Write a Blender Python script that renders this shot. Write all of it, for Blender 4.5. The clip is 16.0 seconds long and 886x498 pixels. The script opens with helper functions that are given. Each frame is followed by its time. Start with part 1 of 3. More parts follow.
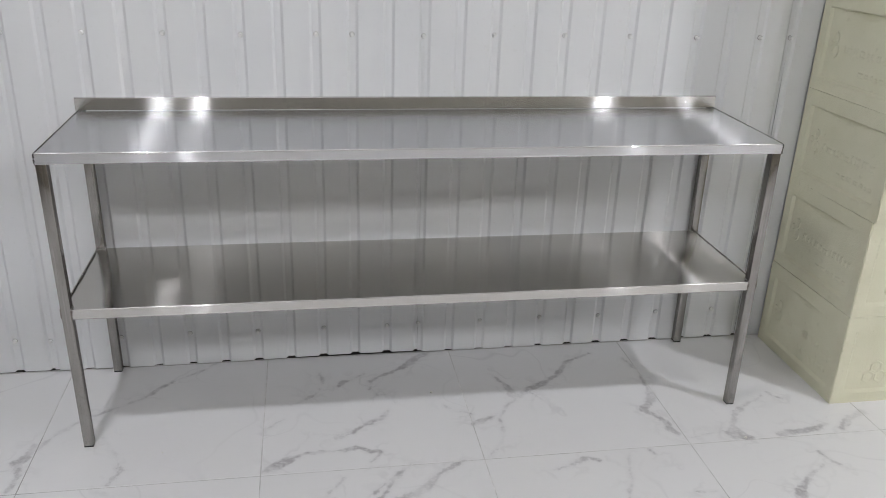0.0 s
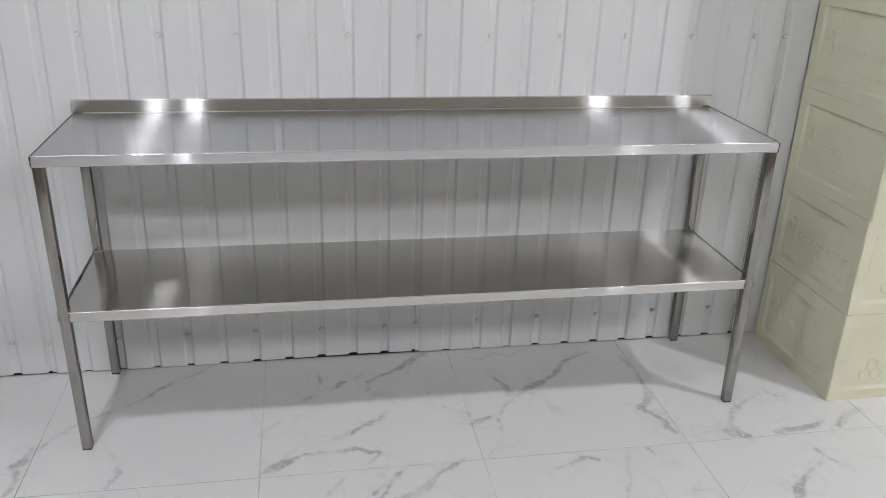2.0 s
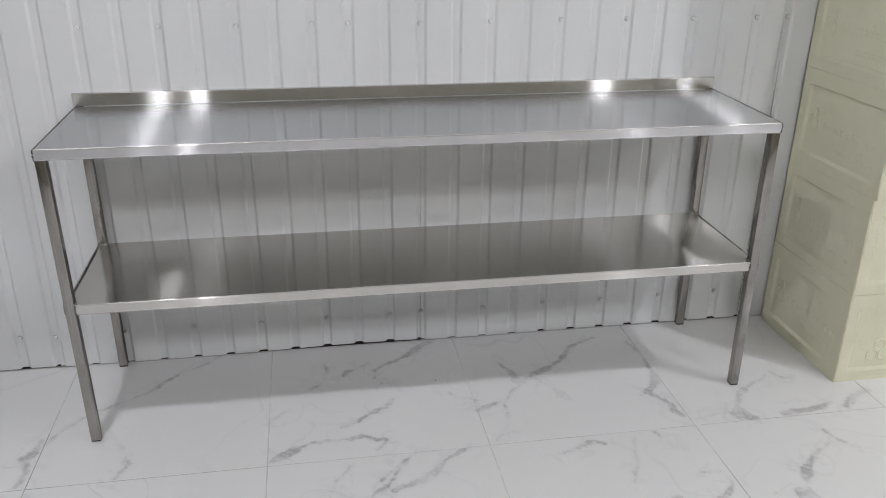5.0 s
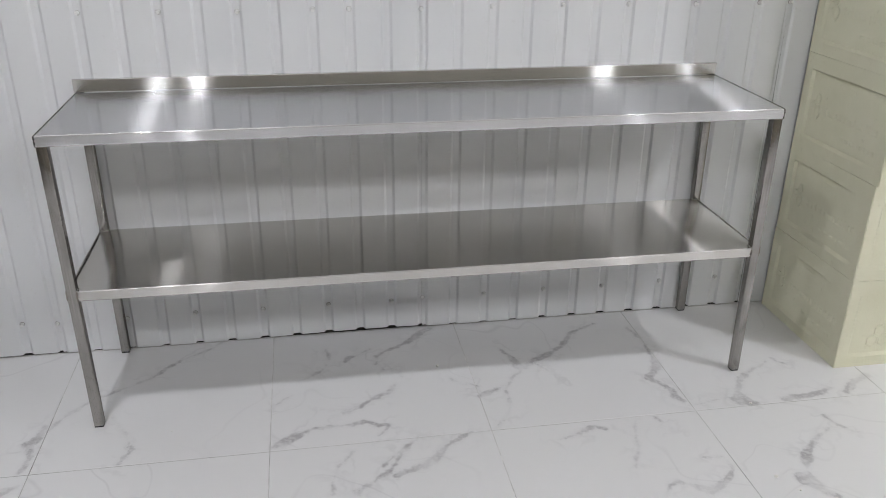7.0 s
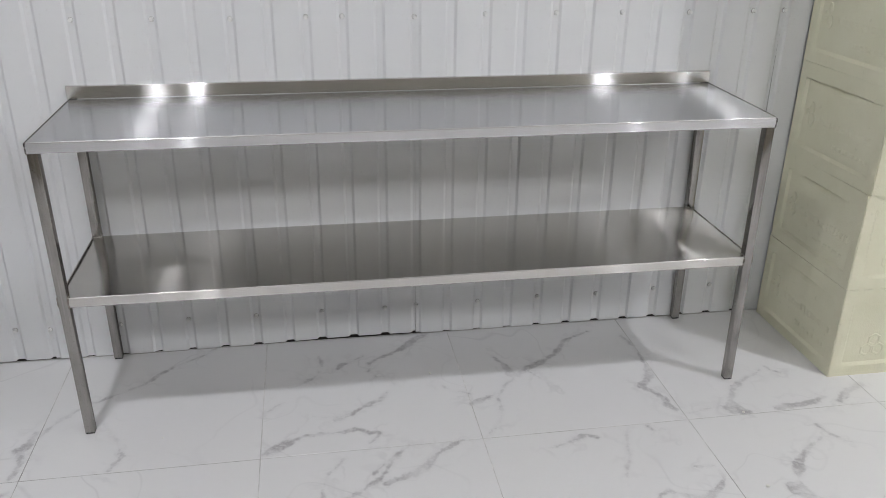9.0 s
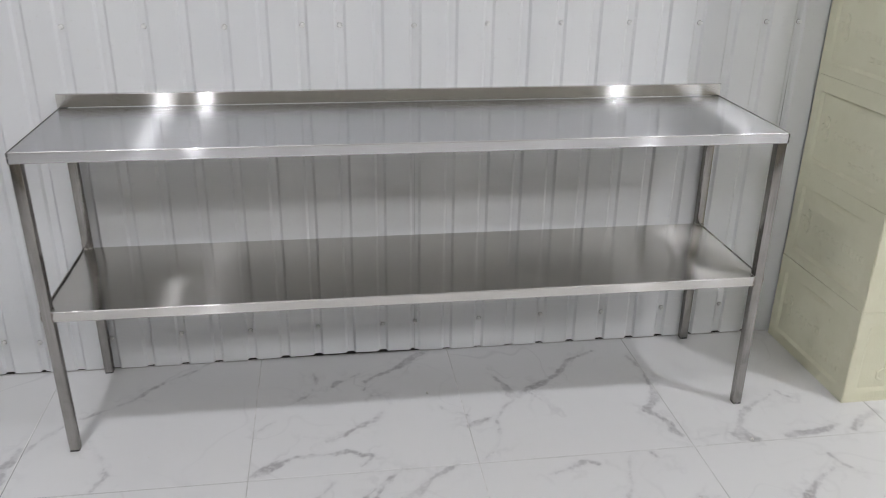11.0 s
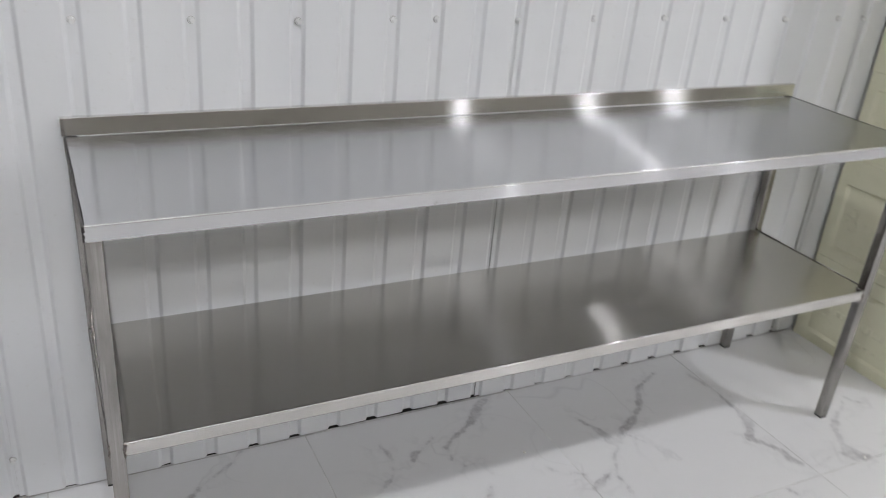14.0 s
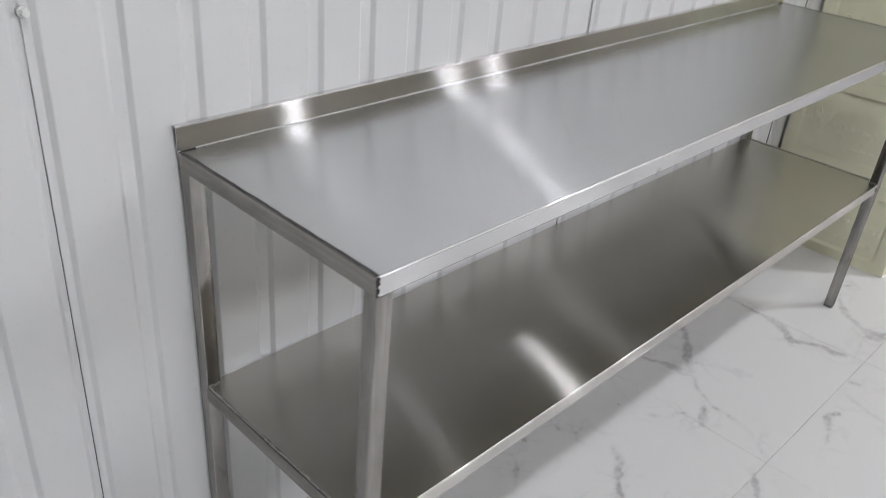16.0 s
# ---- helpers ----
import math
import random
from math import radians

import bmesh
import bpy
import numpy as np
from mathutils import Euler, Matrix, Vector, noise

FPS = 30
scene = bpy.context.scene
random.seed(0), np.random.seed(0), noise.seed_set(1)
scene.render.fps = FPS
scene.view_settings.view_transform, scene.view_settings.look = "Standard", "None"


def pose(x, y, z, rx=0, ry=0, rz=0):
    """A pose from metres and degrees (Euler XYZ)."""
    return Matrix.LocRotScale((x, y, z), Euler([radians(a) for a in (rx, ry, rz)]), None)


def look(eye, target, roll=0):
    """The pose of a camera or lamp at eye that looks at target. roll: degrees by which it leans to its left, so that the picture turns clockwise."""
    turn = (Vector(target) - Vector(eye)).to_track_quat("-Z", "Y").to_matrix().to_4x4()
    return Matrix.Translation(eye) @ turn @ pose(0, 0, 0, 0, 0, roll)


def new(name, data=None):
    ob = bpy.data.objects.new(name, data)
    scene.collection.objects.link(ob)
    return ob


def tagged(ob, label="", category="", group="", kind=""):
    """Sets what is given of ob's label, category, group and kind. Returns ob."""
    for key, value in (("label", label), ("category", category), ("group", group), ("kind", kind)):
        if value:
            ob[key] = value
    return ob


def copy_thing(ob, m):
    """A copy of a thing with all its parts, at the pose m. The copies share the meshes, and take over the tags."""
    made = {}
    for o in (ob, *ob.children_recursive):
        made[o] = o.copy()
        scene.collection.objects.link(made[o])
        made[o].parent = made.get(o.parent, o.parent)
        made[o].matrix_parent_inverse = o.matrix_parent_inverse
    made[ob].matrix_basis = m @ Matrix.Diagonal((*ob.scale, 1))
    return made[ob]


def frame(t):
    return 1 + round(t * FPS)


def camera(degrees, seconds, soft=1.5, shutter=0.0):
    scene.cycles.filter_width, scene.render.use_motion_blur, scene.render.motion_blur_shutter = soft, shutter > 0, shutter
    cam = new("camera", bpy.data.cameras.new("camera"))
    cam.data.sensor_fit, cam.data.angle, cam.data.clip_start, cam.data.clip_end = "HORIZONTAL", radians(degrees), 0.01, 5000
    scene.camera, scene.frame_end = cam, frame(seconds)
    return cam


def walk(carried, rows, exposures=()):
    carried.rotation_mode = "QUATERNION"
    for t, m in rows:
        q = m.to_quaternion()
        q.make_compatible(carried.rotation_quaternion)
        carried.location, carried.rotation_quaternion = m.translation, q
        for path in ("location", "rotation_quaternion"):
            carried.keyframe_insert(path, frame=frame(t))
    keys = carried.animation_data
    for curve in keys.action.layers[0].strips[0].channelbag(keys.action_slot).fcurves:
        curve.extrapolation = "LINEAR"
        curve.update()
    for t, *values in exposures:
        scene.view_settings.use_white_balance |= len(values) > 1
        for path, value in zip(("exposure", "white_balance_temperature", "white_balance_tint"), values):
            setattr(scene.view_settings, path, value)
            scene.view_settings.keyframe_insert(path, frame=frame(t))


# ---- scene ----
cam = camera(56.5, 16.0, soft=0.9, shutter=0.5)
PATH = [
    (0, (0.625, -2.412, 1.392), (0.946, -0.593, 0.625), 2.0),
    (0.5, (0.629, -2.408, 1.4), (0.955, -0.59, 0.632), 2.0),
    (1, (0.634, -2.407, 1.392), (0.96, -0.588, 0.628), 1.9),
    (1.5, (0.622, -2.406, 1.401), (0.959, -0.591, 0.63), 2.0),
    (2, (0.619, -2.41, 1.397), (0.951, -0.594, 0.627), 1.8),
    (2.5, (0.629, -2.418, 1.396), (0.96, -0.602, 0.626), 1.8),
    (3, (0.629, -2.423, 1.391), (0.962, -0.608, 0.62), 1.7),
    (5.5, (0.63, -2.413, 1.386), (0.941, -0.608, 0.582), 0.5),
    (6, (0.621, -2.41, 1.386), (0.936, -0.612, 0.568), 0.6),
    (6.5, (0.632, -2.412, 1.383), (0.941, -0.613, 0.564), 0.5),
    (7, (0.624, -2.417, 1.386), (0.936, -0.619, 0.566), 0.6),
    (7.5, (0.625, -2.41, 1.386), (0.94, -0.613, 0.568), 0.6),
    (8, (0.62, -2.412, 1.384), (0.937, -0.616, 0.564), 0.7),
    (8.5, (0.639, -2.419, 1.389), (0.95, -0.618, 0.577), 0.7),
    (10.8, (0.683, -2.389, 1.393), (0.972, -0.579, 0.592), 1.0),
    (11, (0.714, -2.347, 1.381), (0.985, -0.529, 0.591), 0.9),
    (11.2, (0.752, -2.295, 1.407), (1.002, -0.483, 0.598), 0.8),
    (11.5, (0.748, -2.24, 1.376), (0.967, -0.422, 0.571), 0.7),
    (11.7, (0.698, -2.198, 1.373), (0.909, -0.386, 0.553), 0.7),
    (12, (0.55, -2.13, 1.364), (0.829, -0.325, 0.55), 1.5),
    (12.2, (0.482, -2.126, 1.383), (0.792, -0.332, 0.554), 1.8),
    (12.5, (0.386, -2.056, 1.348), (0.729, -0.269, 0.517), 2.0),
    (12.7, (0.338, -1.986, 1.342), (0.711, -0.21, 0.502), 2.4),
    (13, (0.287, -1.856, 1.331), (0.754, -0.093, 0.511), 2.6),
    (13.5, (0.154, -1.733, 1.332), (0.71, 0.007, 0.518), 3.8),
    (13.7, (0.068, -1.699, 1.378), (0.713, -0.005, 0.533), 5.0),
    (14, (-0.042, -1.645, 1.36), (0.806, -0.046, 0.51), 5.2),
    (14.5, (-0.191, -1.466, 1.325), (0.748, 0.053, 0.425), 4.8),
    (14.7, (-0.233, -1.404, 1.352), (0.692, 0.11, 0.428), 4.5),
    (15, (-0.275, -1.312, 1.33), (0.664, 0.203, 0.422), 4.3),
    (15.5, (-0.409, -1.159, 1.322), (0.721, 0.215, 0.408), 5.7),
    (15.7, (-0.48, -1.099, 1.337), (0.742, 0.171, 0.391), 5.6),
    (16, (-0.519, -1.007, 1.308), (0.761, 0.176, 0.327), 4.9),
]
walk(cam, [(t, look(eye, target, roll)) for t, eye, target, roll in PATH], [(0.0, -0.02), (10.8, 0.0), (11.5, 0.05), (12.5, 0.0), (13.3, -0.07), (14.0, 0.04), (14.6, 0.07), (16.0, 0.10)])

# ---- light ----
world = bpy.data.worlds.new("world")
scene.world = world
world.use_nodes = True
world.node_tree.nodes["Background"].inputs[0].default_value = (0.8, 0.9, 1.0, 1)
world.node_tree.nodes["Background"].inputs[1].default_value = 0.0
LAMP_POWER = 402.0
LAMP_COLOUR = (0.968, 0.963, 1.0, 1)

# ---- materials ----


class Nodes:
    """A small builder of node materials."""

    def __init__(self, name):
        self.mat = bpy.data.materials.new(name)
        self.mat.use_nodes = True
        self.tree = self.mat.node_tree
        self.bsdf = self.tree.nodes["Principled BSDF"]

    def node(self, kind, values=None, **props):
        n = self.tree.nodes.new(kind)
        for k, v in props.items():
            setattr(n, k, v)
        for k, v in (values or {}).items():
            if hasattr(v, "is_output"):
                self.tree.links.new(v, n.inputs[k])
            else:
                n.inputs[k].default_value = v
        return n

    def put(self, **values):
        for k, v in values.items():
            k = k.replace("_", " ")
            if hasattr(v, "is_output"):
                self.tree.links.new(v, self.bsdf.inputs[k])
            else:
                self.bsdf.inputs[k].default_value = v
        return self

    def place(self, scale=(1, 1, 1)):
        g = self.node("ShaderNodeNewGeometry")
        return self.node("ShaderNodeVectorMath", {0: g.outputs["Position"], 1: scale}, operation="MULTIPLY").outputs[0]

    def noise(self, vector, scale, detail=4.0, rough=0.55):
        return self.node("ShaderNodeTexNoise", {"Vector": vector, "Scale": scale, "Detail": detail, "Roughness": rough}).outputs[0]

    def math(self, op, a, b=0.0, clamp=False):
        return self.node("ShaderNodeMath", {0: a, 1: b}, operation=op, use_clamp=clamp).outputs[0]

    def span(self, v, a, b, c=0.0, d=1.0, smooth=False):
        return self.node("ShaderNodeMapRange", {0: v, 1: a, 2: b, 3: c, 4: d}, interpolation_type="SMOOTHSTEP" if smooth else "LINEAR").outputs[0]

    def mix(self, f, a, b):
        n = self.node("ShaderNodeMix", data_type="RGBA")
        for k, v in ((0, f), (6, a), (7, b)):
            if hasattr(v, "is_output"):
                self.tree.links.new(v, n.inputs[k])
            else:
                n.inputs[k].default_value = (*v, 1) if isinstance(v, tuple) and len(v) == 3 else v
        return n.outputs[2]

    def bump(self, height, strength, distance):
        return self.node("ShaderNodeBump", {"Height": height, "Strength": strength, "Distance": distance}).outputs[0]


def steel(name, axis, colour=(0.672, 0.68, 0.695), wide=(0.10, 0.0014), hazy=(0.22, 0.004), haze=0.16, ends=None, worn=0.0):
    """Brushed stainless sheet; axis: the way of the brush strokes. Slopes are wide across the strokes and small along them; a second, hazier layer of strokes lies over the first."""
    m = Nodes(name)
    grain = m.noise(m.place(tuple(8.0 if axis[i] else 900.0 for i in range(3))), 1.0, 2.0)
    cloud = m.noise(m.place(), 4.0, 4.0, 0.6)
    wave = m.noise(m.place((1.0, 1.6, 1.0)), 3.2, 1.0)
    smear = m.noise(m.place(), 17.0, 3.0)
    normal = m.bump(m.math("MULTIPLY", wave, 0.0005), 1.0, 1.0)
    side = m.node("ShaderNodeVectorMath", {0: normal, 1: axis}, operation="CROSS_PRODUCT").outputs[0]
    along = m.node("ShaderNodeVectorMath", {0: side, 1: normal}, operation="CROSS_PRODUCT").outputs[0]
    base = m.mix(m.span(cloud, 0.3, 0.7, 0.3, 0.7), tuple(c * 0.90 for c in colour), tuple(c * 1.10 for c in colour))
    base = m.mix(m.span(grain, 0.3, 0.7, 0.0, 0.13), base, tuple(c * 0.62 for c in colour))

    if worn:
        stroke = m.noise(m.place(tuple(3.0 if axis[i] else 150.0 for i in range(3))), 1.0, 3.0)
        spot = m.noise(m.place(tuple(7.0 if axis[i] else 30.0 for i in range(3))), 1.0, 3.0)
        base = m.mix(m.math("MULTIPLY", m.span(stroke, 0.52, 0.66, 0.0, 1.0), worn), base, tuple(min(1.0, c * 1.9) for c in colour))
        base = m.mix(m.span(spot, 0.45, 0.68, 0.0, 0.55), base, tuple(c * 0.55 for c in colour))

    def lobe(steep, gentle):
        rough = math.sqrt(math.sqrt(steep * gentle))
        lean = 1 - math.sqrt(gentle / steep)
        dull = m.math("ADD", m.span(cloud, 0.35, 0.65, rough - 0.008, rough + 0.008), m.span(smear, 0.5, 0.75, 0.0, 0.012))
        return m.node("ShaderNodeBsdfAnisotropic", {"Color": base, "Roughness": dull, "Anisotropy": lean, "Normal": normal, "Tangent": along}, distribution="MULTI_GGX").outputs[0]

    if ends:
        x = m.node("ShaderNodeSeparateXYZ", {0: m.place()}).outputs[0]
        near = m.math("MINIMUM", m.math("ABSOLUTE", m.math("SUBTRACT", x, ends[0])), m.math("MULTIPLY", m.math("ABSOLUTE", m.math("SUBTRACT", x, ends[1])), 0.45))
        rim = m.math("ADD", near, m.span(smear, 0.3, 0.7, -0.012, 0.012))
        matte = m.span(rim, 0.012, 0.062, 0.85, 0.0, True)
    both = m.node("ShaderNodeMixShader", {0: haze, 1: lobe(*wide), 2: lobe(*hazy)})
    if ends:
        both = m.node("ShaderNodeMixShader", {0: matte, 1: both.outputs[0], 2: lobe(0.20, 0.015)})
    # the metal is scuffed where it is folded lengthwise
    turn = m.node("ShaderNodeSeparateXYZ", {0: m.node("ShaderNodeNewGeometry").outputs["Normal"]}).outputs
    fold = m.span(m.math("ABSOLUTE", m.math("MULTIPLY", turn[1], turn[2])), 0.12, 0.40, 0.0, 0.75)
    scuffed = m.node("ShaderNodeBsdfAnisotropic", {"Color": (0.74, 0.74, 0.74, 1), "Roughness": 0.46, "Normal": normal}, distribution="MULTI_GGX").outputs[0]
    both = m.node("ShaderNodeMixShader", {0: fold, 1: both.outputs[0], 2: scuffed})
    m.tree.links.new(both.outputs[0], m.tree.nodes["Material Output"].inputs[0])
    return m.mat


def plain(name, colour, rough=0.5, metal=0.0, var=0.12, scale=8.0, bump=0.0):
    m = Nodes(name)
    p = m.place()
    a, b = m.noise(p, scale, 5.0), m.noise(p, scale * 14, 3.0)
    f = m.math("ADD", m.math("MULTIPLY", a, 0.65), m.math("MULTIPLY", b, 0.35))
    base = m.mix(m.span(f, 0.3, 0.7), tuple(c * (1 - var) for c in colour), tuple(min(1.0, c * (1 + var)) for c in colour))
    m.put(Base_Color=base, Metallic=metal, Roughness=m.span(b, 0.3, 0.7, rough - 0.05, rough + 0.05))
    if bump:
        m.put(Normal=m.bump(m.math("ADD", b, m.math("MULTIPLY", a, 1.5)), 1.0, bump))
    return m.mat


def painted_sheet():
    """White coated steel sheet with faint waves and dust."""
    m = Nodes("white_painted_sheet")
    p = m.place((1.0, 1.0, 0.35))
    a, b, c = m.noise(p, 3.0, 4.0), m.noise(m.place(), 90.0, 3.0), m.noise(m.place((1, 1, 0.25)), 14.0, 2.0)
    base = m.mix(m.span(a, 0.3, 0.7), (0.72, 0.738, 0.762), (0.772, 0.786, 0.80))
    dust = m.math("MULTIPLY", m.span(b, 0.62, 0.8), 0.25)
    m.put(Base_Color=m.mix(dust, base, (0.55, 0.54, 0.51)), Roughness=m.span(c, 0.3, 0.7, 0.29, 0.36),
          Normal=m.bump(m.math("ADD", m.math("MULTIPLY", c, 0.0012), m.math("MULTIPLY", b, 0.00002)), 0.6, 1.0))
    return m.mat


def marble():
    """Glazed white tile with grey veins: the large veins from the mesh, the faint ones from noise."""
    m = Nodes("marble_glaze")
    p = m.place((1, 1, 0))
    own = m.node("ShaderNodeObjectInfo").outputs["Random"]
    shift = m.node("ShaderNodeCombineXYZ", {0: m.math("MULTIPLY", own, 37.0), 1: m.math("MULTIPLY", own, 91.0), 2: 0.0}).outputs[0]
    q = m.node("ShaderNodeVectorMath", {0: p, 1: shift}, operation="ADD").outputs[0]
    fine, mid, wide = m.noise(p, 50.0, 4.0, 0.6), m.noise(p, 16.0, 4.0, 0.6), m.noise(q, 2.3, 3.0)
    field = m.node("ShaderNodeAttribute", attribute_name="vein").outputs["Fac"]
    patch = m.noise(p, 7.0, 3.0, 0.6)
    sway = m.math("ADD", m.math("MULTIPLY", m.math("SUBTRACT", mid, 0.5), 0.040), m.math("MULTIPLY", m.math("SUBTRACT", fine, 0.5), 0.016))
    g = m.math("ADD", m.math("SUBTRACT", m.math("MULTIPLY", field, 0.16), 0.0808), sway)
    web = m.math("ABSOLUTE", m.math("SUBTRACT", m.noise(p, 24.0, 6.0, 0.7), 0.5))
    crack = m.math("ABSOLUTE", m.math("SUBTRACT", m.noise(p, 7.5, 3.0, 0.55), 0.5))
    line = m.math("MULTIPLY", m.span(g, -0.006, 0.007, 0, 1, True), m.span(patch, 0.34, 0.62, 0.28, 0.92, True))
    core = m.math("MULTIPLY", line, m.span(web, 0.0, 0.10, 1.0, 0.50))
    halo = m.math("MULTIPLY", m.span(m.math("ADD", field, m.math("MULTIPLY", sway, 5.0)), 0.40, 0.60, 0, 1, True), m.math("MULTIPLY", m.span(web, 0.0, 0.06, 0.40, 0.12), m.span(patch, 0.3, 0.6, 0.4, 1.0)))
    branch = m.math("MULTIPLY", m.span(crack, 0.0, 0.040, 0.20, 0.0), m.math("MULTIPLY", m.span(field, 0.10, 0.45, 0.0, 1.0, True), m.span(patch, 0.38, 0.6, 0.1, 1.0)))
    halo = m.math("MAXIMUM", halo, branch)
    warp = m.node("ShaderNodeVectorMath", {0: q, 1: m.node("ShaderNodeVectorMath", {0: m.node("ShaderNodeTexNoise", {"Vector": q, "Scale": 3.0, "Detail": 1.5}).outputs[1], 1: (0.22, 0.22, 0.0)}, operation="MULTIPLY").outputs[0]}, operation="ADD").outputs[0]
    ridge = m.math("ABSOLUTE", m.math("SUBTRACT", m.noise(warp, 2.1, 2.0), 0.5))
    thread = m.math("MULTIPLY", m.span(ridge, 0.0, 0.008, 1.0, 0.0), m.span(wide, 0.44, 0.64, 0.0, 0.26))
    cloud = m.math("MULTIPLY", m.span(m.noise(q, 1.7, 3.0), 0.45, 0.8), 0.07)
    grey = m.math("ADD", m.math("MAXIMUM", core, halo), m.math("MULTIPLY", m.math("ADD", thread, cloud), 0.8), True)
    grey = m.math("ADD", grey, m.span(fine, 0.3, 0.7, 0.0, 0.012))
    base = m.mix(grey, (0.775, 0.78, 0.795), (0.37, 0.365, 0.39))
    dust = m.span(m.noise(p, 130.0, 2.0), 0.70, 0.80, 0.0, 0.25)
    m.put(Base_Color=m.mix(dust, base, (0.55, 0.53, 0.5)), Roughness=m.span(mid, 0.3, 0.7, 0.29, 0.34), Normal=m.bump(wide, 0.25, 0.002))
    return m.mat


def foam():
    """Cream painted moulded foam, slightly beaded."""
    m = Nodes("cream_foam")
    p = m.place()
    cell = m.node("ShaderNodeTexVoronoi", {"Vector": p, "Scale": 230.0}).outputs[0]
    a, b = m.noise(p, 7.0, 5.0), m.noise(p, 34.0, 5.0, 0.7)
    base = m.mix(m.span(a, 0.3, 0.7), (0.715, 0.705, 0.53), (0.775, 0.765, 0.60))
    stain = m.math("MULTIPLY", m.span(b, 0.62, 0.78), 0.3)
    m.put(Base_Color=m.mix(stain, base, (0.42, 0.40, 0.27)), Roughness=m.span(b, 0.3, 0.7, 0.5, 0.65),
          Normal=m.bump(m.math("ADD", m.math("MULTIPLY", cell, 0.0006), m.math("MULTIPLY", b, 0.0025)), 0.7, 1.0))
    return m.mat


def glow(share):
    m = Nodes("lamp_diffuser")
    m.put(Base_Color=(0.9, 0.9, 0.9, 1), Roughness=0.5, Emission_Color=LAMP_COLOUR, Emission_Strength=LAMP_POWER * share)
    return m.mat


STEEL_X = steel("brushed_steel_lengthwise", (1, 0, 0), ends=(0.0, 1.9))
STEEL_SHELF = steel("brushed_steel_shelf", (1, 0, 0), (0.68, 0.67, 0.645), ends=(0.0, 1.9))
SEAM = plain("dark_seam", (0.035, 0.031, 0.029), 0.5, 0.2, 0.6, 90.0, 0.002)
# Side strips: steel darkened, with dim sideways reflections put into the colour.
STEEL_Y_DIM = steel("brushed_steel_crosswise_dim", (0, 1, 0), (0.33, 0.315, 0.295), worn=0.25)
# Upstand: same steel made lighter, its reflected brightness put into the colour.
STEEL_BACK_LIT = steel("brushed_steel_upstand_lit", (1, 0, 0), (0.80, 0.798, 0.795), haze=0.45)
# Leg steel is darkened: the dim surroundings it mirrors are put into its colour.
STEEL_Z_DIM = steel("brushed_steel_upright_dim", (0, 0, 1), (0.37, 0.355, 0.34), (0.05, 0.004), (0.15, 0.01), 0.3, worn=0.2)
WELD = plain("weld_bead", (0.30, 0.27, 0.25), 0.35, 1.0, 0.5, 120.0, 0.002)
WELD_BRIGHT = plain("ground_weld", (0.75, 0.74, 0.72), 0.25, 1.0, 0.25, 120.0, 0.002)
DARK_GAP = plain("dark_gap", (0.025, 0.023, 0.022), 0.8)
BOARD = plain("dull_board", (0.24, 0.22, 0.18), 0.6, 0.0, 0.25, 30.0)
RUBBER = plain("black_plastic", (0.018, 0.018, 0.018), 0.6)
SHEET = painted_sheet()
SCREW = plain("white_screw_head", (0.82, 0.83, 0.83), 0.2, 0.0, 0.08)
WASHER = plain("grey_rubber", (0.42, 0.42, 0.41), 0.6)
TILE = marble()
GROUT = plain("pale_grout", (0.58, 0.58, 0.58), 0.85, 0.0, 0.55, 2.6)
SCREED = plain("floor_screed", (0.30, 0.29, 0.28), 0.9)
FOAM = foam()
CRUMB = plain("white_foam_crumb", (0.85, 0.85, 0.82), 0.6)
# Cream tint for the unseen walls and ceiling, chosen to warm bounced light.
PLASTER = plain("bounce_tint_wall", (0.405, 0.378, 0.318), 0.7, 0.0, 0.05, 3.0)
LAMP_BODY = plain("white_lamp_housing", (0.8, 0.8, 0.8), 0.4)
GLOW, GLOW_WORN, GLOW_FAR = glow(1.42), glow(1.22), glow(1.88)

# ---- mesh helpers ----


def part(name, bm, material, parent=None, label="", smooth=0.0):
    me = bpy.data.meshes.new(name)
    bm.normal_update()
    bm.to_mesh(me)
    bm.free()
    me.materials.append(material)
    if smooth:
        me.polygons.foreach_set("use_smooth", [True] * len(me.polygons))
        me.set_sharp_from_angle(angle=radians(smooth))
    ob = new(name, me)
    ob.parent = parent
    if label:
        tagged(ob, label)
    return ob


def thing(name, at, label, category, group="", kind=""):
    ob = new(name)
    ob.empty_display_size = 0.1
    ob.matrix_world = Matrix.Translation(at)
    return tagged(ob, label, category, group, kind)


def add_box(bm, lo, hi, bevel=0.0, steps=2):
    made = bmesh.ops.create_cube(bm, size=1.0)["verts"]
    for v in made:
        v.co = Vector(((lo[i] + hi[i]) / 2 + v.co[i] * (hi[i] - lo[i]) for i in range(3)))
    if bevel:
        edges = list({e for v in made for e in v.link_edges})
        bmesh.ops.bevel(bm, geom=edges, offset=bevel, segments=steps, affect="EDGES", profile=0.5)
    return bm


def box(lo, hi, bevel=0.0, steps=2):
    return add_box(bmesh.new(), lo, hi, bevel, steps)


def strip(bm, rows):
    """Quads between rows of points of equal number."""
    grid = [[bm.verts.new(p) for p in row] for row in rows]
    for a, b in zip(grid, grid[1:]):
        for i in range(len(a) - 1):
            bm.faces.new((a[i], a[i + 1], b[i + 1], b[i]))
    return grid


def solid(bm, thick):
    """Give an open sheet a thickness behind its faces."""
    bm.normal_update()
    bmesh.ops.solidify(bm, geom=list(bm.faces), thickness=thick)
    return bm


# ---- the room ----
X0, X1, Y0, CEIL = -6.6, 7.4, -6.6, 3.12
PITCH, FIRST = 0.10458, 0.035          # grooves of the wall sheet
